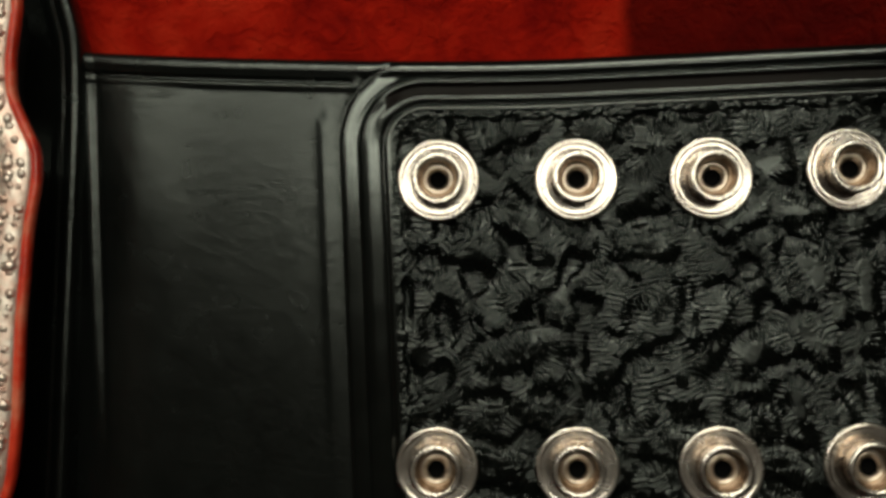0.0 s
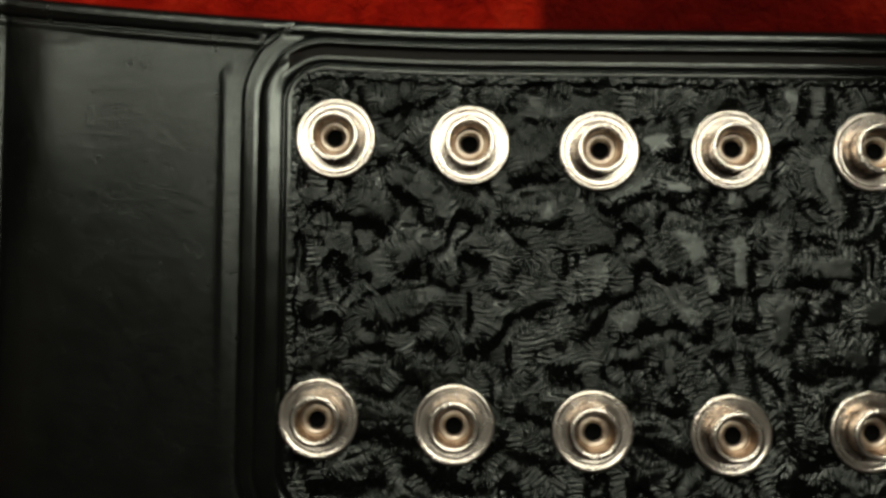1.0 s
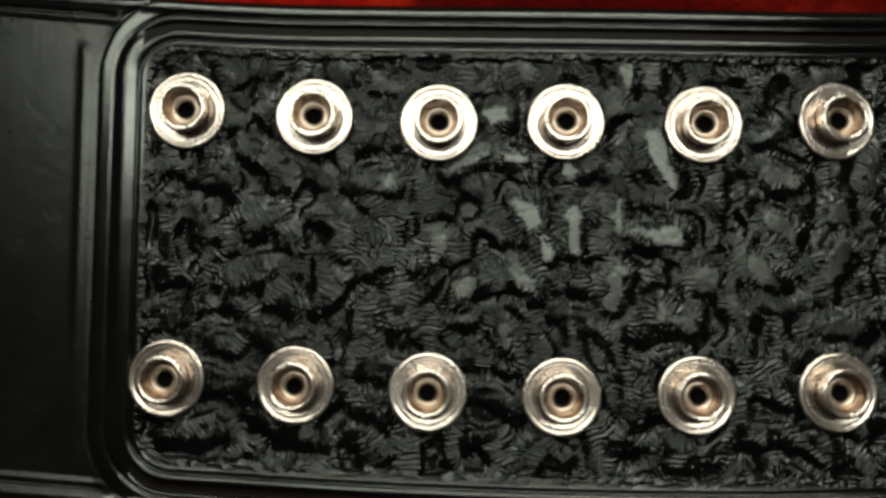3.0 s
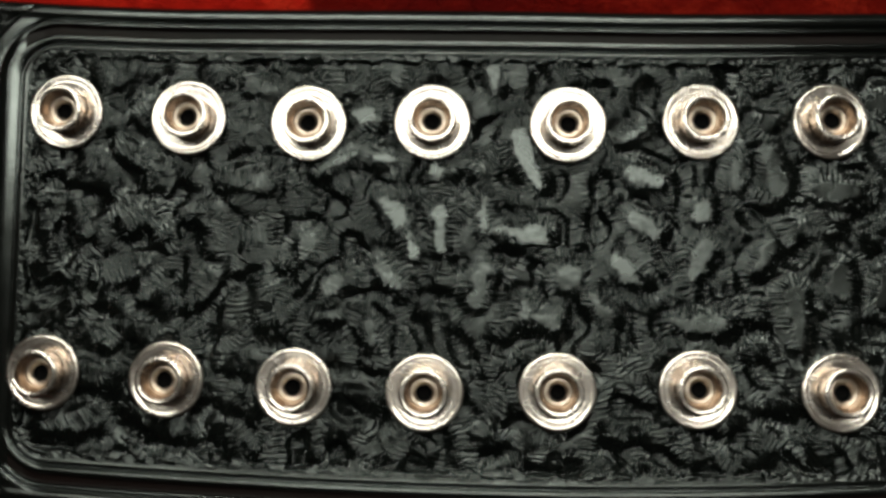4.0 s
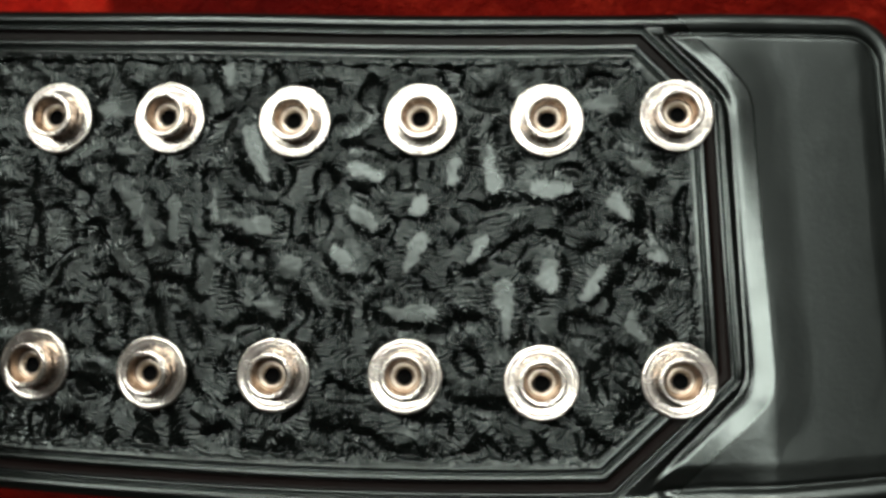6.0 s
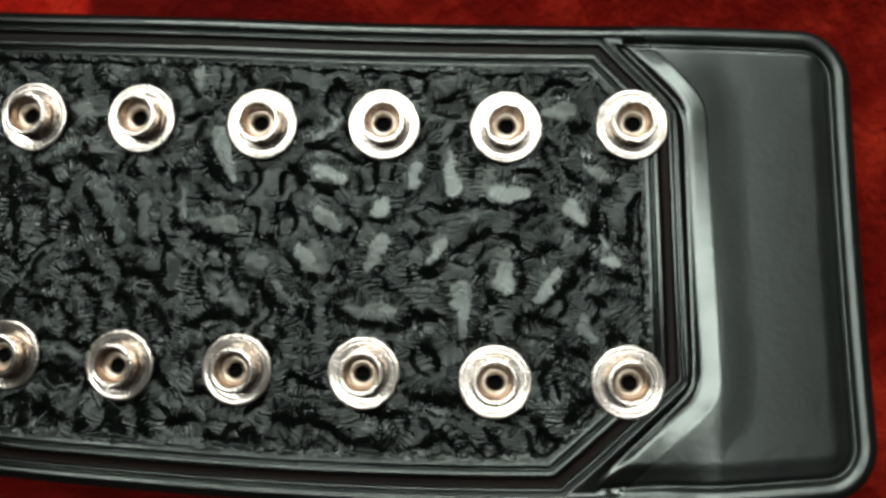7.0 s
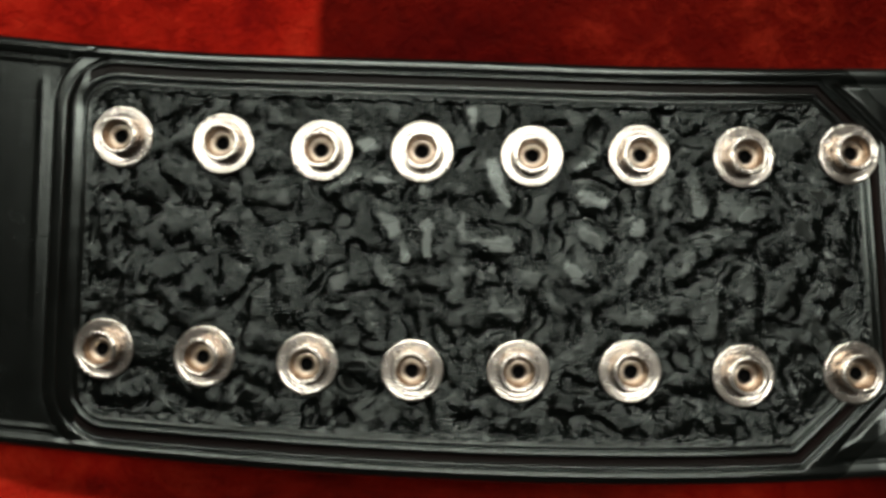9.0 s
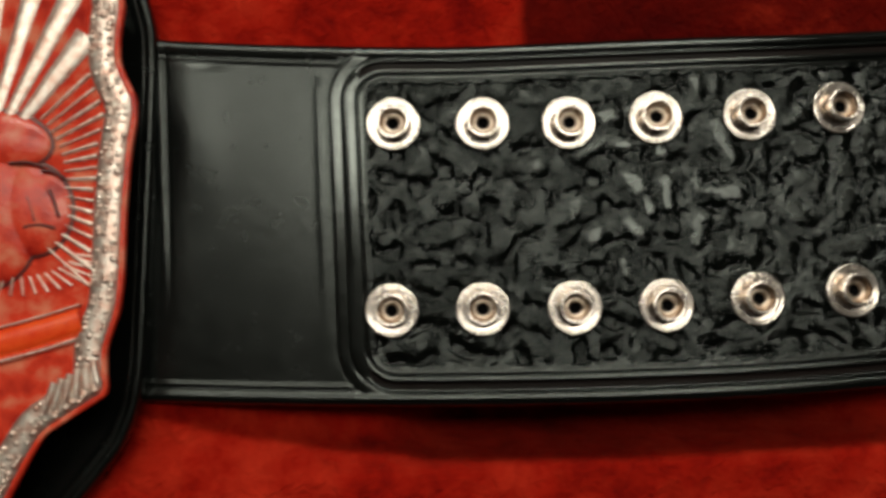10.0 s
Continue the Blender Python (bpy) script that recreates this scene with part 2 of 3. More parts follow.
# ---- the belt ----
belt = tagged(new("championship_belt"), "black tooled leather belt with nickel snaps and red plate", "belt")


def lift(x, y=0.0):
    """Height of the strap's face, in millimetres: it arches between the plate and the tip and twists a little along its length."""
    arch = np.where(x > 75, 0.8 - 4.2 * ((x - 75) / 112) ** 2, 0.8 - 1.4 * ((75 - x) / 80) ** 2)
    arch = arch - 0.9 * (np.clip(-20 - x, 0, 60) / 55) ** 2
    return arch - 0.045 * (y - 5) * smoothstep(90, 195, x) + (0.0007 * (y - 5) ** 2 - 0.045 * (y - 5)) * smoothstep(194, 208, x) + 0.028 * (y - 5) * smoothstep(55, -30, x)


def top_edge(u):
    return 55.0 + 2.8 * smoothstep(110, 215, u) + 0.9 * smoothstep(165, 232, u) + 7.3 * np.clip((25 - u) / 100, 0, 2) ** 1.7


def low_edge(u):
    return -52.9 + 0.00052 * np.clip(u - 90, -400, 400) ** 2 * np.where(u > 90, 1.0, 0.42)


U_LEFT, U_END, CORNER = -94.0, 235.4, 11.0
# bare patches of smooth leather left standing in the tooled ground, by stretch of the strap: x, y, length, angle, breadth
PATCHES_BY_PLATE = (
    (12, -2, 13, 13, 2.2),
    (14, 10, 8, 23, 1.8),
    (36, 18, 10, 0, 2.2),
    (35, 30, 3, 40, 3.4),
    (36, 28, 8, 30, 1.6),
    (30, 10, 5, -31, 1.5),
    (31, 6, 6, -108, 1.5),
    (40, 6, 9, -100, 2.6),
    (40, 38, 7, -16, 1.1),
    (42, -7, 9, -78, 2.2),
    (50, 4, 5, -108, 2.4),
    (56, -4, 5, -127, 2.2),
    (56, 22, 8, 23, 1.3),
    (64, -14, 5, -79, 1.4),
    (61, 32, 4, -14, 2.7),
    (66, 23, 5, -7, 1.2),
)
PATCHES_MIDDLE = (
    (68, 12, 8, -50, 3.1),
    (72, 5, 5, -68, 1.8),
    (68, -2, 7, -49, 2.0),
    (77, 21, 2, -79, 2.0),
    (78, 10, 5, -85, 2.1),
    (78, 6, 4, -80, 1.1),
    (86, -4, 7, -95, 2.7),
    (88, 0, 3, -11, 1.4),
    (87, 12, 7, -89, 1.6),
    (89, 40, 5, -90, 2.0),
    (94, 8, 11, -6, 2.8),
    (96, 23, 13, -67, 3.5),
    (96, -8, 4, -80, 2.9),
    (99, -10, 6, -18, 1.6),
    (106, -2, 5, -47, 4.9),
    (111, -7, 6, -49, 1.4),
    (117, 0, 7, -49, 3.2),
    (118, 29, 5, 26, 1.2),
)
PATCHES_BY_TIP = (
    (120, 10, 7, -35, 2.5),
    (120, 20, 8, -18, 2.8),
    (130, -10, 10, -4, 2.7),
    (131, 2, 9, -113, 2.9),
    (132, 14, 4, -118, 3.1),
    (139, 21, 6, -102, 2.3),
    (144, 4, 6, -127, 1.4),
    (147, 22, 9, -84, 2.7),
    (150, -9, 12, -84, 3.1),
    (159, 0, 7, -99, 3.3),
    (160, 18, 9, 4, 3.3),
    (168, -2, 8, -127, 2.2),
    (170, 37, 8, 9, 3.4),
    (174, 14, 6, -56, 3.8),
    (175, -9, 4, -118, 1.4),
    (176, -12, 5, -45, 1.5),
    (178, 24, 7, -24, 1.7),
    (181, 4, 3, -18, 1.7),
)


def patches(u, y):
    """How far a place lies outside the nearest smooth patch, in millimetres: each is a bent capsule that swells towards one end."""
    far, which = np.full(u.shape, 99.0), np.zeros(u.shape, int)
    for n, (px, py, length, angle, broad) in enumerate(PATCHES_BY_PLATE + PATCHES_MIDDLE + PATCHES_BY_TIP):
        c, s = math.cos(radians(angle)), math.sin(radians(angle))
        near = (np.abs(u - px) < length / 2 + 9) & (np.abs(y - py) < length / 2 + 9)
        x, v = u[near] - px, y[near] - py
        a, b = x * c + v * s, -x * s + v * c
        half = max(length / 2 - 0.3 * broad, 0.2)
        q = np.clip(a / half, -1, 1)
        b = b + 0.09 * broad * math.sin(n * 2.1) * (q * q - 0.5)
        r = 0.5 * broad * (0.92 + 0.5 * q * math.sin(3.7 * n) - 0.25 * q * q)
        dist = np.hypot(a - q * half, b) - r
        which[near] = np.where(dist < far[near], n, which[near])
        far[near] = np.minimum(far[near], dist)
    return far, which


def worm_field():
    """Noise of one wavelength, about 6.5 mm, whose ups and downs meander like worms: a table at 0.25 mm."""
    rng = np.random.RandomState(12)
    raw = np.fft.fft2(rng.randn(1024, 512))
    kx, ky = np.meshgrid(np.fft.fftfreq(1024, 0.25), np.fft.fftfreq(512, 0.25), indexing="ij")
    k = np.hypot(kx, ky)
    f = np.real(np.fft.ifft2(raw * np.exp(-(((k - 1 / 9.4) / 0.05) ** 2))))
    return f / f.std()


WORMS = worm_field()


def humps(u, y):
    """Height of the meandering ridges, from -1 to 1."""
    x, v = (u + 30) / 0.25, (y + 60) / 0.25
    i, j = np.floor(x).astype(int), np.floor(v).astype(int)
    fx, fy = x - i, v - j
    g = lambda a, c: WORMS[a % 1024, c % 512]
    f = (g(i, j) * (1 - fx) + g(i + 1, j) * fx) * (1 - fy) + (g(i, j + 1) * (1 - fx) + g(i + 1, j + 1) * fx) * fy
    return np.tanh(1.0 * f + 0.35)


TOOL_DEPTH = 0.52


def relief(u, y):
    """The ground before it is struck, from -1 to 1.1: meandering humps that climb to the smooth patches."""
    far, _ = patches(u, y)
    near = smoothstep(5.5, 1.0, far)
    return humps(u, y) * (1 - near) + near * (1.1 - 0.48 * np.clip(far, 0, 4.4))


def tooled(u, y):
    """Relief of the tooled ground: humps struck with short parallel strokes that run down from the ridges and patches."""
    hump = relief(u, y)
    far, which = patches(u, y)
    # cells of strokes, each running down the slope on which it lies
    rng = np.random.RandomState(21)
    size = 2.9
    ci, cj = np.floor(u / size).astype(int) + 50, np.floor(y / size).astype(int) + 50
    jitter = rng.rand(200, 120, 4)
    ii, jj = np.meshgrid(np.arange(200), np.arange(120), indexing="ij")
    cx, cy = (ii - 50 + jitter[..., 0]) * size, (jj - 50 + jitter[..., 1]) * size
    gx, gy = relief(cx + 0.6, cy) - relief(cx - 0.6, cy), relief(cx, cy + 0.6) - relief(cx, cy - 0.6)
    lie = np.arctan2(gx, -gy) + 0.45 * (jitter[..., 2] - 0.5)
    best, angle, pick, mx, my = np.full(u.shape, 99.0), np.zeros(u.shape), np.zeros(u.shape), np.zeros(u.shape), np.zeros(u.shape)
    for di in (-1, 0, 1):
        for dj in (-1, 0, 1):
            a, c = ci + di, cj + dj
            px, py = cx[a, c], cy[a, c]
            dist = np.hypot(u - px, y - py)
            near = dist < best
            best = np.where(near, dist, best)
            angle = np.where(near, lie[a, c], angle)
            pick = np.where(near, jitter[a, c, 3], pick)
            mx, my = np.where(near, px, mx), np.where(near, py, my)
    across = -(u - mx) * np.sin(angle) + (y - my) * np.cos(angle)
    angle = angle + 0.12 * across * (pick - 0.3)
    along = (u - mx) * np.cos(angle) + (y - my) * np.sin(angle)
    pitch = 0.86 + 0.30 * pick
    # broad rounded ridges with narrow cuts between them
    turn = along / pitch + 7 * pick + 0.28 * value_noise(u / 1.1, y / 1.1, 46)
    blow = np.random.RandomState(8).rand(997)[(np.floor(turn + 0.5).astype(int) * 37 + (pick * 9973).astype(int)) % 997]
    cuts = np.abs(np.cos(math.pi * turn)) ** 0.75 * (0.55 + 0.45 * blow)
    force = np.clip(2.2 * value_noise(u / 3.1, y / 3.1, 19) - 0.1, 0.45, 1.3)
    low = 1 - np.clip((hump + 1) / 2.1, 0, 1)
    ground = -0.14 - 1.3 * low**2.1 + TOOL_DEPTH * (cuts - 0.6) * force + 0.12 * (value_noise(u / 1.3, y / 1.3, 43) - 0.5)
    far = far + 0.35 * (value_noise(u / 0.8, y / 0.8, 41) - 0.5) + 1.7 * (value_noise(u / 1.9, y / 1.9, 42) - 0.5) - 0.3 + 0.5 * (0.6 - cuts)
    flat = smoothstep(0.65, -0.35, far)
    flat = flat * (0.35 + 0.65 * smoothstep(25, 70, u))
    return flat, which, ground * (1 - flat) + (-0.06 + 0.22 * (value_noise(u / 6, y / 6, 44) - 0.5) + 0.03 * (value_noise(u / 0.9, y / 0.9, 45) - 0.5)) * flat


def line(d, at, width, height):
    return height * np.exp(-(((d - at) / width) ** 2))


def strap():
    us = np.concatenate([np.arange(U_LEFT, -14, 0.4), np.arange(-14, 192, 0.17), np.arange(192, U_END - CORNER - 0.1, 0.3)])
    us = np.concatenate([us, U_END - CORNER + CORNER * np.sin(np.linspace(0, math.pi / 2, 60))])
    vs = np.concatenate([[0.0], np.linspace(0.0012, 0.9988, 600), [1.0]])
    U, V = np.meshgrid(us, vs)
    cut = CORNER - np.sqrt(np.maximum(CORNER**2 - np.maximum(U - (U_END - CORNER), 0) ** 2, 0))
    hi, lo = top_edge(U) - cut, low_edge(U) + cut
    Y = lo + (hi - lo) * V
    et, eb, er = top_edge(U) - Y, Y - low_edge(U), U_END - U
    ev = np.minimum(et, eb)
    corner = CORNER - np.hypot(np.maximum(CORNER - ev, 0), np.maximum(CORNER - er, 0))
    e = np.where((ev < CORNER) & (er < CORNER), corner, np.minimum(ev, er)) - 0.8
    # d: how far outside the tooled panel's outline
    side = 9.4 - ev
    left = -12.0 - U
    r = 8.0
    dl = np.where((side > -r) & (left > -r), np.hypot(np.maximum(side + r, 0), np.maximum(left + r, 0)) - r, np.maximum(side, left))
    dr = np.maximum.reduce([side, U - 189.6, (U + Y) / math.sqrt(2) - 159.3, (U - Y) / math.sqrt(2) - 147.2])
    d = np.where(U > 60, dr, dl)
    on_left, on_right = smoothstep(-8, -14, U), smoothstep(176, 186, U)
    framed = smoothstep(-27, -22, U) * smoothstep(16, 12, d)
    h = line(d, -0.15, 0.5, 0.20) + line(d, 0.8, 0.28, -0.6) + line(d, 1.9, 0.75, 0.24) + line(d, 5.15, 0.45, 0.16) + line(d, 5.95, 0.28, -0.6)
    h -= 0.85 * smoothstep(2.45, 2.8, d) * smoothstep(4.9, 4.5, d) * (1 - on_left)
    h *= framed * (1 - 0.55 * on_left)
    h += on_left * framed * (0.4 + 0.6 * smoothstep(-32, 8, Y)) * (line(d, 3.6, 1.7, 0.6) + line(d, 9.6, 0.5, -0.3)) + line(U, -24.6, 1.1, 0.34) * smoothstep(9, 13, ev) * (0.1 + 0.9 * smoothstep(-32, 12, Y)) + line(U, -62.0, 8.0, 0.8) * smoothstep(0, 34, Y) * smoothstep(4, 9, e)
    # step down to the tip's plain end, its corners rounder than the beads'
    soft = [np.exp(0.8 * np.clip(q - 11, -40, 20)) for q in (U - 189.6, (U + Y) / math.sqrt(2) - 159.3, (U - Y) / math.sqrt(2) - 147.2)]
    round_d = 11 + np.log(soft[0] + soft[1] + soft[2]) / 0.8
    h += on_right * (line(round_d, 8.3, 0.9, -0.55) + 0.42 * np.clip((round_d - 9.4) / 3.9, 0, 1) * smoothstep(22, 13.1, round_d)) * smoothstep(3.2, 4.6, e)
    tip = smoothstep(9.2, 10.0, round_d) * on_right
    h += tip * (line(e, 3.7, 0.75, -0.85) + line(e, 4.3, 0.4, 0.15) - (0.5 - 0.4 * smoothstep(-3, 3, er - et) * (Y > 0)) * smoothstep(9.0, 4.4, e) * smoothstep(3.2, 4.4, e))
    # plain end beside the plate
    plain = smoothstep(-17, -20, U) * smoothstep(8.6, 9.4, d)
    h += plain * (line(e, 3.6, 0.5, -0.55) - 0.35 * smoothstep(4.4, 6.0, e)) + (line(U, -70.8, 0.6, -0.4) * smoothstep(3, 4.5, e) + line(U, -72.6, 1.2, 0.4)) * smoothstep(-25, 25, Y)
    # the outer lip rises a little, then rounds off
    h += line(e, 1.25, 0.95, 0.34)
    h -= 0.75 * np.clip((0.5 - e) / 1.3, 0, 1) ** 2
    inside = smoothstep(-1.5, -2.6, d + 1.2 * (value_noise(U / 1.4, Y / 1.4, 33) - 0.5))
    bare, island, struck = tooled(U, Y)
    h += inside * (struck - 0.15) + 0.3 * (value_noise(U / 0.55, Y / 0.55, 34) - 0.5) * smoothstep(-0.5, -0.9, d) * (1 - inside)
    h += 0.03 * (value_noise(U / 25, Y / 25, 31) - 0.5) + 0.007 * (value_noise(U / 2.2, Y / 2.2, 32) - 0.5) * (1 - inside)
    X = U - 0.075 * (Y - 35) * smoothstep(110, 196, U)
    Z = lift(X, Y) + h
    X, Y, Z = X / 1000, Y / 1000, Z / 1000
    dm, um = d[:-1, :-1], U[:-1, :-1]
    panel = dm < -0.5
    patch = panel & (bare[:-1, :-1] > 0.7)
    end = (~panel) & (um < -17.5) & (dm > 9.0)
    tipm = (~panel) & (um > 150) & (round_d[:-1, :-1] > 13.4)
    channel = (dm > 2.65) & (dm < 4.7) & (um > -12) & ~tipm
    rim = ~(panel | end | tipm | channel)
    for n in np.unique(island[:-1, :-1][patch]):
        i, j = np.nonzero(patch & (island[:-1, :-1] == n))
        if len(i) > 60:
            cut = (slice(i.min(), i.max() + 2), slice(j.min(), j.max() + 2))
            cells = (slice(i.min(), i.max() + 1), slice(j.min(), j.max() + 1))
            mesh_part("bare_patch", grid_mesh("bare_patch", X[cut], Y[cut], Z[cut], (patch & (island[:-1, :-1] == n))[cells]), BARE, belt, "smooth island of unstruck black leather")
        else:
            patch[i, j] = False
    mesh_part("tooled_panel", grid_mesh("tooled_panel", X, Y, Z, panel & ~patch), TOOLED, belt, "black leather struck with matted tool marks")
    mesh_part("border", grid_mesh("border", X, Y, Z, rim), BORDER, belt, "black leather border with beaded lines")
    mesh_part("channel", grid_mesh("channel", X, Y, Z, channel), CHANNEL, belt, "dark oxblood channel inside the border")
    mesh_part("plain_end", grid_mesh("plain_end", X, Y, Z, end), LEATHER, belt, "smooth black leather")
    mesh_part("tip", grid_mesh("tip", X, Y, Z, tipm), TIP, belt, "smooth worn black leather tip")
    # the edge and the back
    ring = [(i, -1) for i in range(0, len(us), 4)] + [(len(us) - 1, j) for j in range(len(vs) - 1, 0, -6)] + [(i, 0) for i in range(len(us) - 1, -1, -4)]
    bm = bmesh.new()
    tops, mids, lows = [], [], []
    for i, j in ring:
        x, y, z = float(X[j, i]), float(Y[j, i]), float(Z[j, i])
        away = Vector((x - 0.08, y, 0)).normalized() if i == len(us) - 1 else Vector((0, 1 if j else -1, 0))
        tops.append(bm.verts.new((x, y, z)))
        mids.append(bm.verts.new(Vector((x, y, z - 0.0022)) + away * 0.0005))
        lows.append(bm.verts.new((x, y, z - 0.0048)))
    for a, b in ((tops, mids), (mids, lows)):
        for k in range(len(ring)):
            n = (k + 1) % len(ring)
            bm.faces.new((a[k], b[k], b[n], a[n]))
    bmesh.ops.recalc_face_normals(bm, faces=bm.faces)
    part("strap_edge", bm, EDGE, belt, "painted black leather edge")
    part("lining", lining(), EDGE, belt)


def lining():
    bm = bmesh.new()
    xs = [U_LEFT + (U_END - 3 - U_LEFT) * i / 60 for i in range(61)]
    rows = []
    for u in xs:
        cut = CORNER - math.sqrt(max(CORNER**2 - max(u - (U_END - CORNER), 0) ** 2, 0))
        hi, lo = float(top_edge(u)) - cut - 0.2, float(low_edge(u)) + cut + 0.2
        row = []
        for k in range(9):
            y = lo + (hi - lo) * k / 8
            x = u - 0.075 * (y - 35) * float(smoothstep(110, 196, u))
            row.append(bm.verts.new((x / 1000, y / 1000, (float(lift(x, y)) - 4.8) / 1000)))
        rows.append(row)
    for a, b in zip(rows, rows[1:]):
        for k in range(8):
            bm.faces.new((a[k], a[k + 1], b[k + 1], b[k]))
    return bm


strap()


# ---- snaps ----
def snap(x, y, first=None, tilt=(0, 0), turn=0):
    rise_x, rise_y = float(lift(x + 1, y) - lift(x - 1, y)) / 2, float(lift(x, y + 1) - lift(x, y - 1)) / 2
    m = pose(x / 1000, y / 1000, (float(lift(x, y)) + 0.1) / 1000, math.degrees(rise_y) + tilt[0], -math.degrees(rise_x) + tilt[1], 0) @ pose(0, 0, 0, 0, 0, turn)
    if first:
        ob = copy_thing(first, m)
        ob.parent = belt
        return ob
    flange = part("snap_stud", lathe(((7.5, -0.8), (7.9, -0.3), (8.0, 0.3), (7.92, 0.62), (7.6, 0.78), (7.2, 0.73), (6.95, 0.69), (6.8, 0.62), (6.68, 0.62), (6.5, 0.65), (6.1, 0.60), (5.6, 0.54), (5.2, 0.5), (4.4, 0.48))), NICKEL, belt, "round nickel snap stud")
    part("collar", lathe(((4.66, 3.2), (4.85, 3.7), (5.0, 4.1), (4.97, 4.35), (4.8, 4.54), (4.5, 4.6), (4.05, 4.57), (3.86, 4.46), (3.76, 4.2))), NICKEL, flange)
    part("neck", lathe(((5.0, 0.42), (4.75, 0.62), (4.62, 1.0), (4.6, 2.2), (4.67, 3.25))), BRASSY, flange, "dark brown neck under the collar")
    part("socket", lathe(((3.77, 4.25), (3.72, 3.9), (3.7, 2.2), (3.55, 1.5), (3.2, 1.3))), BRASSY, flange, "dark brown inside of the collar")
    part("eyelet", lathe(((3.6, 1.2), (3.3, 1.3), (3.1, 1.55), (2.8, 1.78), (2.35, 1.78), (1.98, 1.58), (1.72, 1.1))), WORN, flange)
    part("bore", lathe(((1.74, 1.12), (1.66, 0.95), (1.62, 0.5), (1.0, 0.45), (0.01, 0.45)), 24), BORE, flange, "shallow closed hole, coloured black for the shade in it")
    flange.matrix_basis = m
    return flange


UPPER_ROW = ((-2.3, 32.1), (24.3, 31.0), (50.0, 30.1), (76.0, 30.6), (104.2, 30.5), (131.7, 31.7), (158.8, 32.5), (186.4, 34.6))
LOWER_ROW = ((-4.9, -23.2), (21.8, -24.0), (48.7, -24.8), (75.6, -25.3), (102.6, -24.5), (130.9, -23.4), (159.6, -23.4), (188.0, -21.7))
first_snap = None
for n, (x, y) in enumerate(UPPER_ROW + LOWER_ROW):
    lean = random.Random(n)
    made = snap(x, y, first_snap, (lean.uniform(-1, 1), lean.uniform(-1, 1)), lean.uniform(0, 360))
    first_snap = first_snap or made


# ---- main plate ----
def outline_points():
    """The plate's right half from its top to its bottom, mirrored, in millimetres."""
    half = ((-110, 130), (-92, 108), (-80, 86), (-76, 66), (-77.5, 56), (-77.5, 49), (-75, 43), (-73, 39), (-73, 33), (-74.6, 25), (-76.3, 8), (-77.2, -10), (-78.4, -20), (-80, -24.5), (-82.3, -31), (-82, -43), (-99, -53), (-103.5, -60), (-110, -72), (-122, -90), (-132, -106))
    return half


def smooth_loop(points, step=1.2):
    """A closed loop with its long sides cut into short ones and slightly rounded corners."""
    out = []
    for a, b in zip(points, points[1:] + points[:1]):
        a, b = Vector(a), Vector(b)
        n = max(2, int((b - a).length / step))
        out += [a.lerp(b, i / n) for i in range(n)]
    for _ in range(2):
        out = [(out[i - 1] + out[i] * 2 + out[(i + 1) % len(out)]) / 4 for i in range(len(out))]
    return out


def offset_loop(loop, by):
    out = []
    n = len(loop)
    for i in range(n):
        t = (loop[(i + 3) % n] - loop[i - 3]).normalized()
        out.append(loop[i] + Vector((t.y, -t.x)) * by)
    for _ in range(4 if by > 2 else 1):
        out = [(out[i - 1] + out[i] * 2 + out[(i + 1) % n]) / 4 for i in range(n)]
    return out


MIDDLE = -175.0
_half = outline_points()
PLATE = smooth_loop([Vector(p) for p in _half] + [Vector((2 * MIDDLE - x, y)) for x, y in reversed(_half)])
if sum(a.x * b.y - b.x * a.y for a, b in zip(PLATE, PLATE[1:] + PLATE[:1])) < 0:
    PLATE.reverse()


def dished(loop, rings, fill=True):
    """Rings of a loop, each (offset outwards, height), in millimetres, and a flat fill in the last."""
    bm = bmesh.new()
    made = []
    for by, z in rings:
        pts = offset_loop(loop, by) if by else loop
        made.append([bm.verts.new((p.x / 1000, p.y / 1000, z / 1000)) for p in pts])
    n = len(loop)
    for a, b in zip(made, made[1:]):
        for i in range(n):
            bm.faces.new((a[i], a[(i + 1) % n], b[(i + 1) % n], b[i]))
    if fill:
        f = bm.faces.new(made[-1])
        bmesh.ops.triangulate(bm, faces=[f])
    return bm


# heights of the leather backing and of the plate that stands over it
ZL, ZP = -1.6, 14.0
_back = ((-112, 128), (-93, 112), (-82, 94), (-76.5, 78), (-73, 64), (-73, 50), (-74.3, 30), (-76, 0), (-78, -35), (-80, -48), (-84.5, -59), (-92, -68), (-101, -78), (-114, -93), (-126, -112))
BACKING = smooth_loop([Vector(p) for p in _back] + [Vector((2 * MIDDLE - x, y)) for x, y in reversed(_back)])
if sum(a.x * b.y - b.x * a.y for a, b in zip(BACKING, BACKING[1:] + BACKING[:1])) < 0:
    BACKING.reverse()
for _ in range(6):
    BACKING = [(BACKING[i - 1] + BACKING[i] * 2 + BACKING[(i + 1) % len(BACKING)]) / 4 for i in range(len(BACKING))]
part("plate_backing", dished(BACKING, ((-0.2, ZL - 6), (0.3, ZL - 3), (0.2, ZL - 0.2), (-0.5, ZL + 0.5), (-1.6, ZL + 0.7), (-2.4, ZL + 0.4), (-2.9, ZL - 0.1), (-3.4, ZL + 0.1), (-4.2, ZL + 0.1), (-5.2, ZL - 0.5), (-6.2, ZL - 0.9))), LEATHER, belt, "black leather backing with a raised rim")
part("plate_mount", dished(PLATE, ((-7.5, ZL - 2), (-6.5, ZP - 3), (-6.0, ZP + 0.6))), EDGE, belt, "black block under the plate")
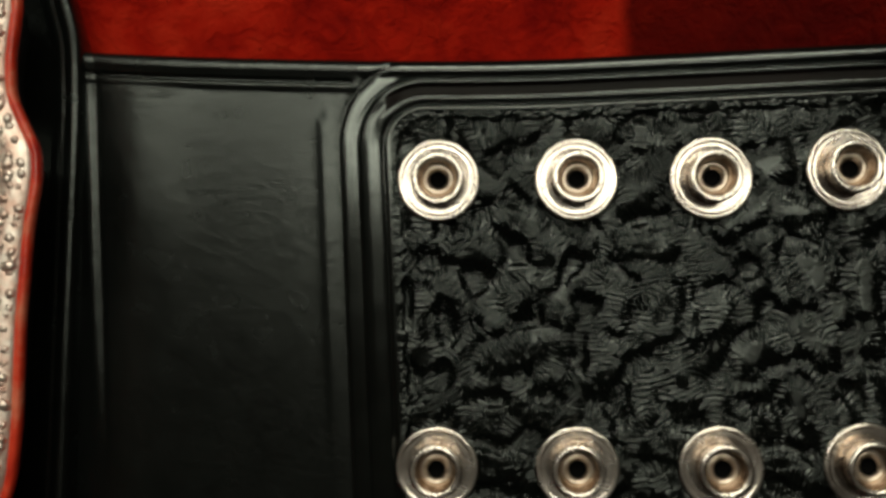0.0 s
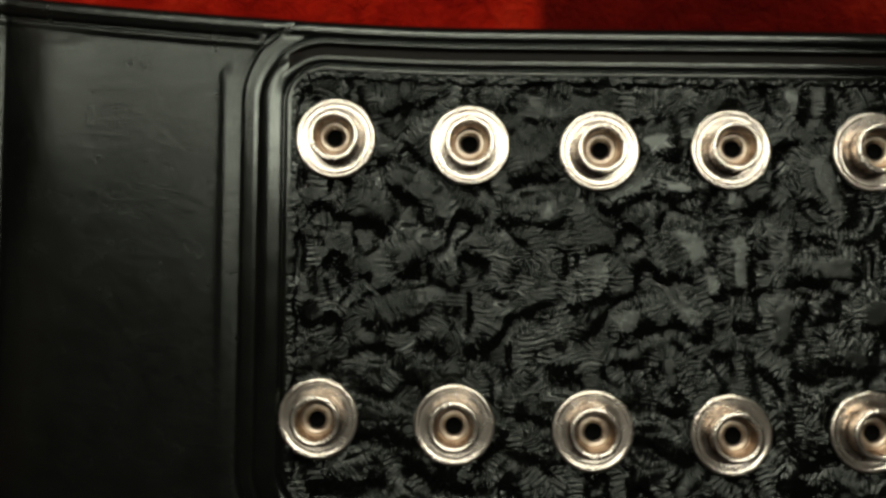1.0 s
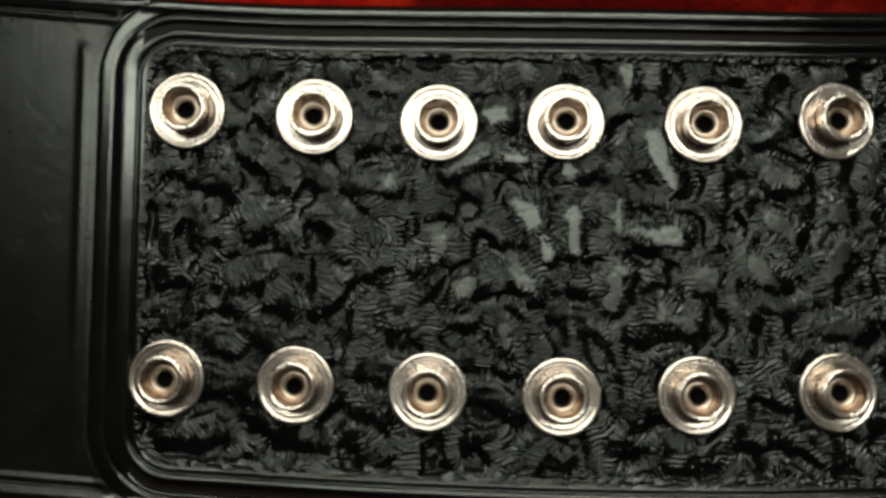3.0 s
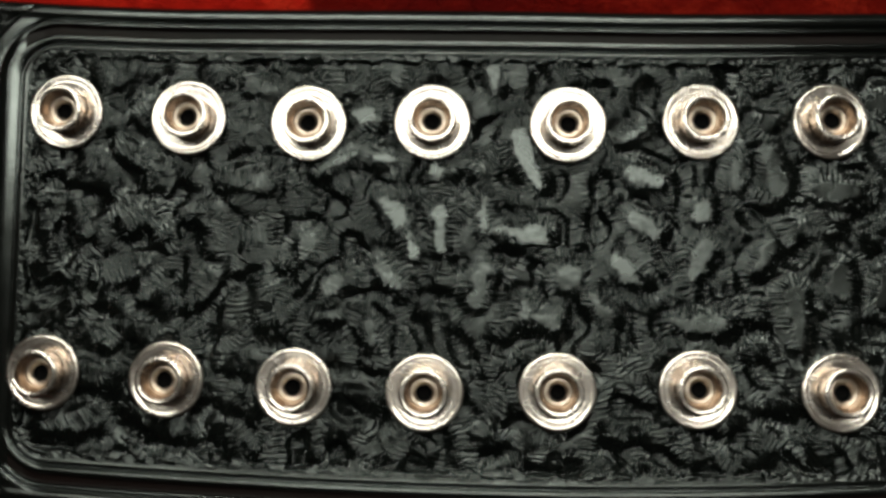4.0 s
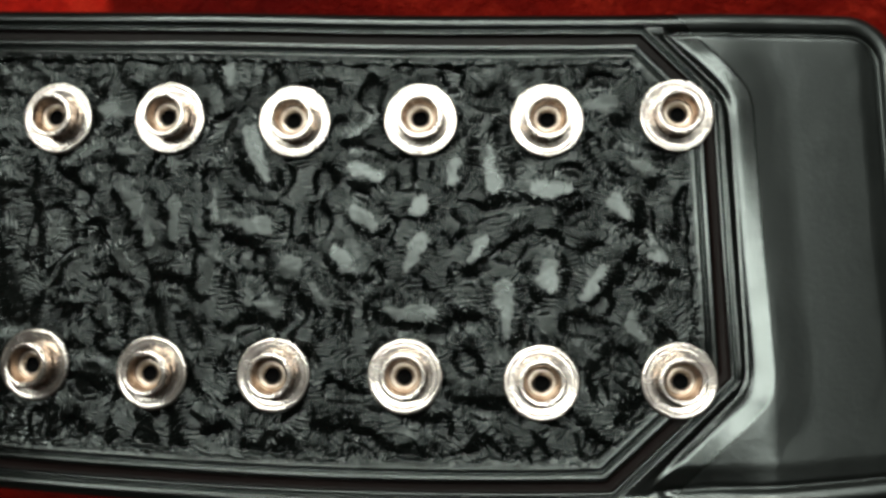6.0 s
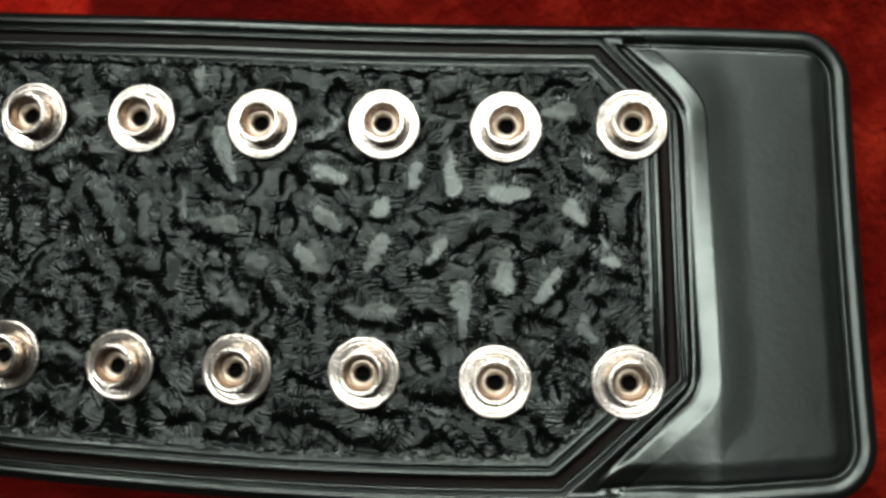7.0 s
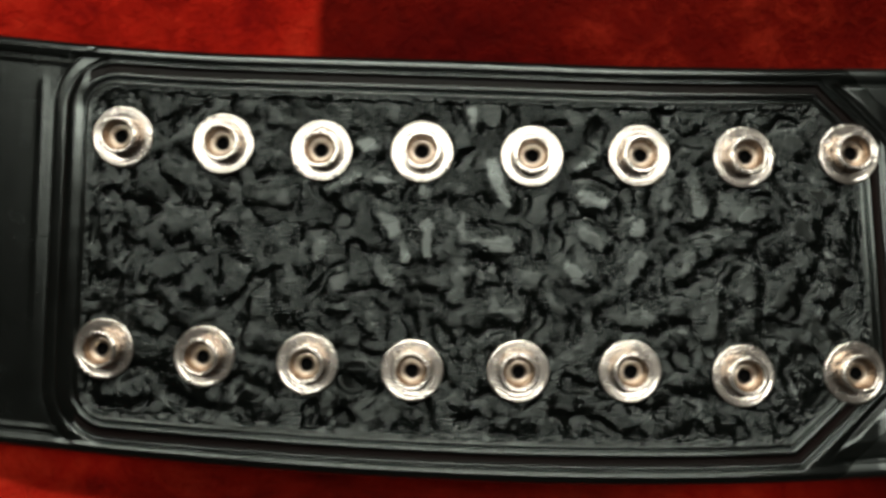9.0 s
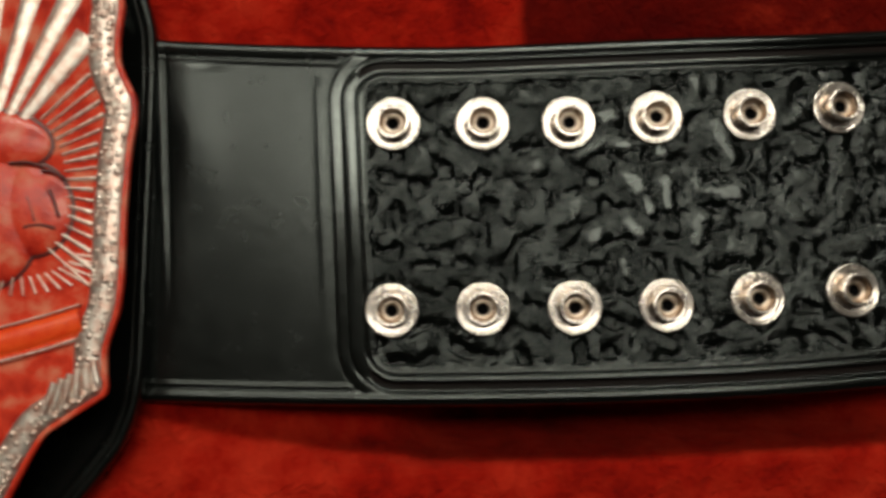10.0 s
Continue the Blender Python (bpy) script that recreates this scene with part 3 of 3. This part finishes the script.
plate = part("main_plate", dished(PLATE, ((-0.3, ZP + 0.3), (0, ZP + 1.0), (0, ZP + 2.6), (-0.5, ZP + 3.0), (-1.2, ZP + 2.6), (-1.8, ZP + 2.3))), ENAMEL, belt, "silver plate with red enamel")


def ornament_band():
    """The beaded silver border that runs round the plate."""
    bm = bmesh.new()
    rng = random.Random(5)
    loops = [[bm.verts.new((p.x / 1000, p.y / 1000, z / 1000)) for p in offset_loop(PLATE, by)] for by, z in ((-1.5, ZP + 2.4), (-2.2, ZP + 3.0), (-4.6, ZP + 3.2), (-8.2, ZP + 3.0), (-9.0, ZP + 2.3))]
    n = len(PLATE)
    for a, c in zip(loops, loops[1:]):
        for i in range(n):
            j = (i + 1) % n
            bm.faces.new((a[i], a[j], c[j], c[i]))
    for i in range(n):
        if PLATE[i].x < -150:
            continue
        for off in (-3.0, -5.2, -7.6):
            if rng.random() < 0.35:
                continue
            p = offset_at(PLATE, i, off + rng.uniform(-0.5, 0.5))
            r = rng.uniform(0.6, 1.25) / 1000
            m = Matrix.Translation((p.x / 1000, p.y / 1000, (ZP + 3.0) / 1000)) @ Matrix.Rotation(rng.uniform(0, 3), 4, "Z") @ Matrix.Diagonal((r * rng.uniform(0.8, 1.5), r, r * 0.55, 1))
            bmesh.ops.create_icosphere(bm, subdivisions=1, radius=1, matrix=m)
    return bm


def offset_at(loop, i, by):
    t = (loop[(i + 3) % len(loop)] - loop[i - 3]).normalized()
    return loop[i] + Vector((t.y, -t.x)) * by


part("ornament_border", ornament_band(), SILVER, plate, "chased silver border")


def inside(loop, x, y):
    odd = False
    for a, c in zip(loop, loop[1:] + loop[:1]):
        if (a.y > y) != (c.y > y) and x < (c.x - a.x) * (y - a.y) / (c.y - a.y) + a.x:
            odd = not odd
    return odd


RAYS = (-118.0, 17.0)
FIELD = offset_loop(PLATE, -9.4)


def ray_bar(angle, start, width):
    """A tapering raised bar that runs out from the plate's middle to its border."""
    c, s = math.cos(radians(angle)), math.sin(radians(angle))
    stop = start
    while stop < 110 and inside(FIELD, RAYS[0] + stop * c, RAYS[1] + stop * s):
        stop += 0.5
    bm = bmesh.new()
    vs = []
    for r, w in ((start, width * 0.4), (stop, width)):
        for o, z in ((-w, ZP + 2.2), (-w * 0.55, ZP + 3.0), (w * 0.55, ZP + 3.0), (w, ZP + 2.2)):
            vs.append(bm.verts.new(((RAYS[0] + r * c - o * s) / 1000, (RAYS[1] + r * s + o * c) / 1000, z / 1000)))
    for k in range(3):
        bm.faces.new((vs[k], vs[k + 4], vs[k + 5], vs[k + 1]))
    return bm


for k in range(17):
    part("ray", ray_bar(-44 + 5.4 * k, 25, 0.8 if k % 3 else 0.5), SILVER, plate, "thin silver ray")
for k in range(9):
    part("ray", ray_bar(52 + 10.5 * k, 19, 3.9), SILVER, plate, "broad silver ray")


def lobe(name, cx, cy, a, b, turn, h, mat, label=""):
    """A low rounded swelling."""
    bm = bmesh.new()
    m = Matrix.Translation((cx / 1000, cy / 1000, (ZP + 2.2) / 1000)) @ Matrix.Rotation(radians(turn), 4, "Z") @ Matrix.Diagonal((a / 1000, b / 1000, h / 1000, 1))
    bmesh.ops.create_uvsphere(bm, u_segments=48, v_segments=20, radius=1, matrix=m)
    return part(name, bm, mat, plate, label)


# plain raised red swellings in the middle, each with a dark engraved outline round it
for cx, cy, a, b, turn in ((-110.5, 28.5, 14, 8, -12), (-102.5, 8.6, 11.3, 13, 8), (-113, 6.7, 13, 19, 0)):
    lobe("outline", cx, cy, a + 1.0, b + 1.0, turn, 0.9, UMBER, "dark engraved outline")
    lobe("swelling", cx, cy, a, b, turn, 2.0, ENAMEL, "plain raised red swelling")


def strip(points, width, z, crown):
    """A bowed raised band along points, in millimetres."""
    bm = bmesh.new()
    rows = []
    for i, (x, y) in enumerate(points):
        a, c = Vector(points[max(i - 1, 0)]), Vector(points[min(i + 1, len(points) - 1)])
        t = (c - a).normalized()
        row = []
        for k in range(7):
            o = (k / 6 - 0.5) * width
            row.append(bm.verts.new(((x - t.y * o) / 1000, (y + t.x * o) / 1000, (z + crown * (1 - (2 * k / 6 - 1) ** 4)) / 1000)))
        rows.append(row)
    for p, q in zip(rows, rows[1:]):
        for k in range(6):
            bm.faces.new((p[k], q[k], q[k + 1], p[k + 1]))
    return bm


def bow(x0, x1, y0, drop, n=24):
    return [(x0 + (x1 - x0) * i / n, y0 - drop * (1 - ((i / n)) ** 2)) for i in range(n + 1)]


part("banner", strip(bow(-175, -89, -22.5, 12), 8.0, ZP + 2.2, 1.4), ORANGE, plate, "bright orange-red enamel banner")
part("banner_trim", strip(bow(-175, -89, -18.2, 12), 1.0, ZP + 2.2, 1.5), SILVER, plate, "thin silver line over the banner")
part("banner_trim", strip(bow(-175, -90, -27.6, 12), 1.2, ZP + 2.2, 1.4), SILVER, plate, "thin silver line under the banner")
for k in range(6):
    part("scroll_leaf", strip([(-85.5 - 2.1 * k + 0.2 * s - 0.9 * k * s / 6, -33.5 - 1.1 * k - 1.6 * s + 0.10 * s * s * (1 - k / 8)) for s in range(7)], 2.5, ZP + 2.8, 1.6), SILVER, plate, "polished silver scroll leaf")
# fine chased lines that fan out under the swellings
for k in range(15):
    c, q = math.cos(radians(-20 - 7.5 * k)), math.sin(radians(-20 - 7.5 * k))
    part("chased_line", strip([(-106 + 1.0 * r * c, -1.5 + 0.5 * r * q) for r in range(17, 29, 2)], 0.7, ZP + 2.3, 0.55), SILVER, plate, "thin silver line")
# short dark lines cut into the swellings
for x0, y0, x1, y1 in ((-104, 3.5, -95.5, 3.0), (-103, 12.0, -101, 5.0), (-97, 13.5, -94.5, 6.0), (-108, 21.5, -98, 20.0), (-99, 19.0, -92.5, 16.5)):
    part("engraved_line", strip([(x0 + (x1 - x0) * i / 8, y0 + (y1 - y0) * i / 8 + 0.8 * math.sin(math.pi * i / 8)) for i in range(9)], 1.1, ZP + 3.5, 0.7), UMBER, plate, "dark engraved line")
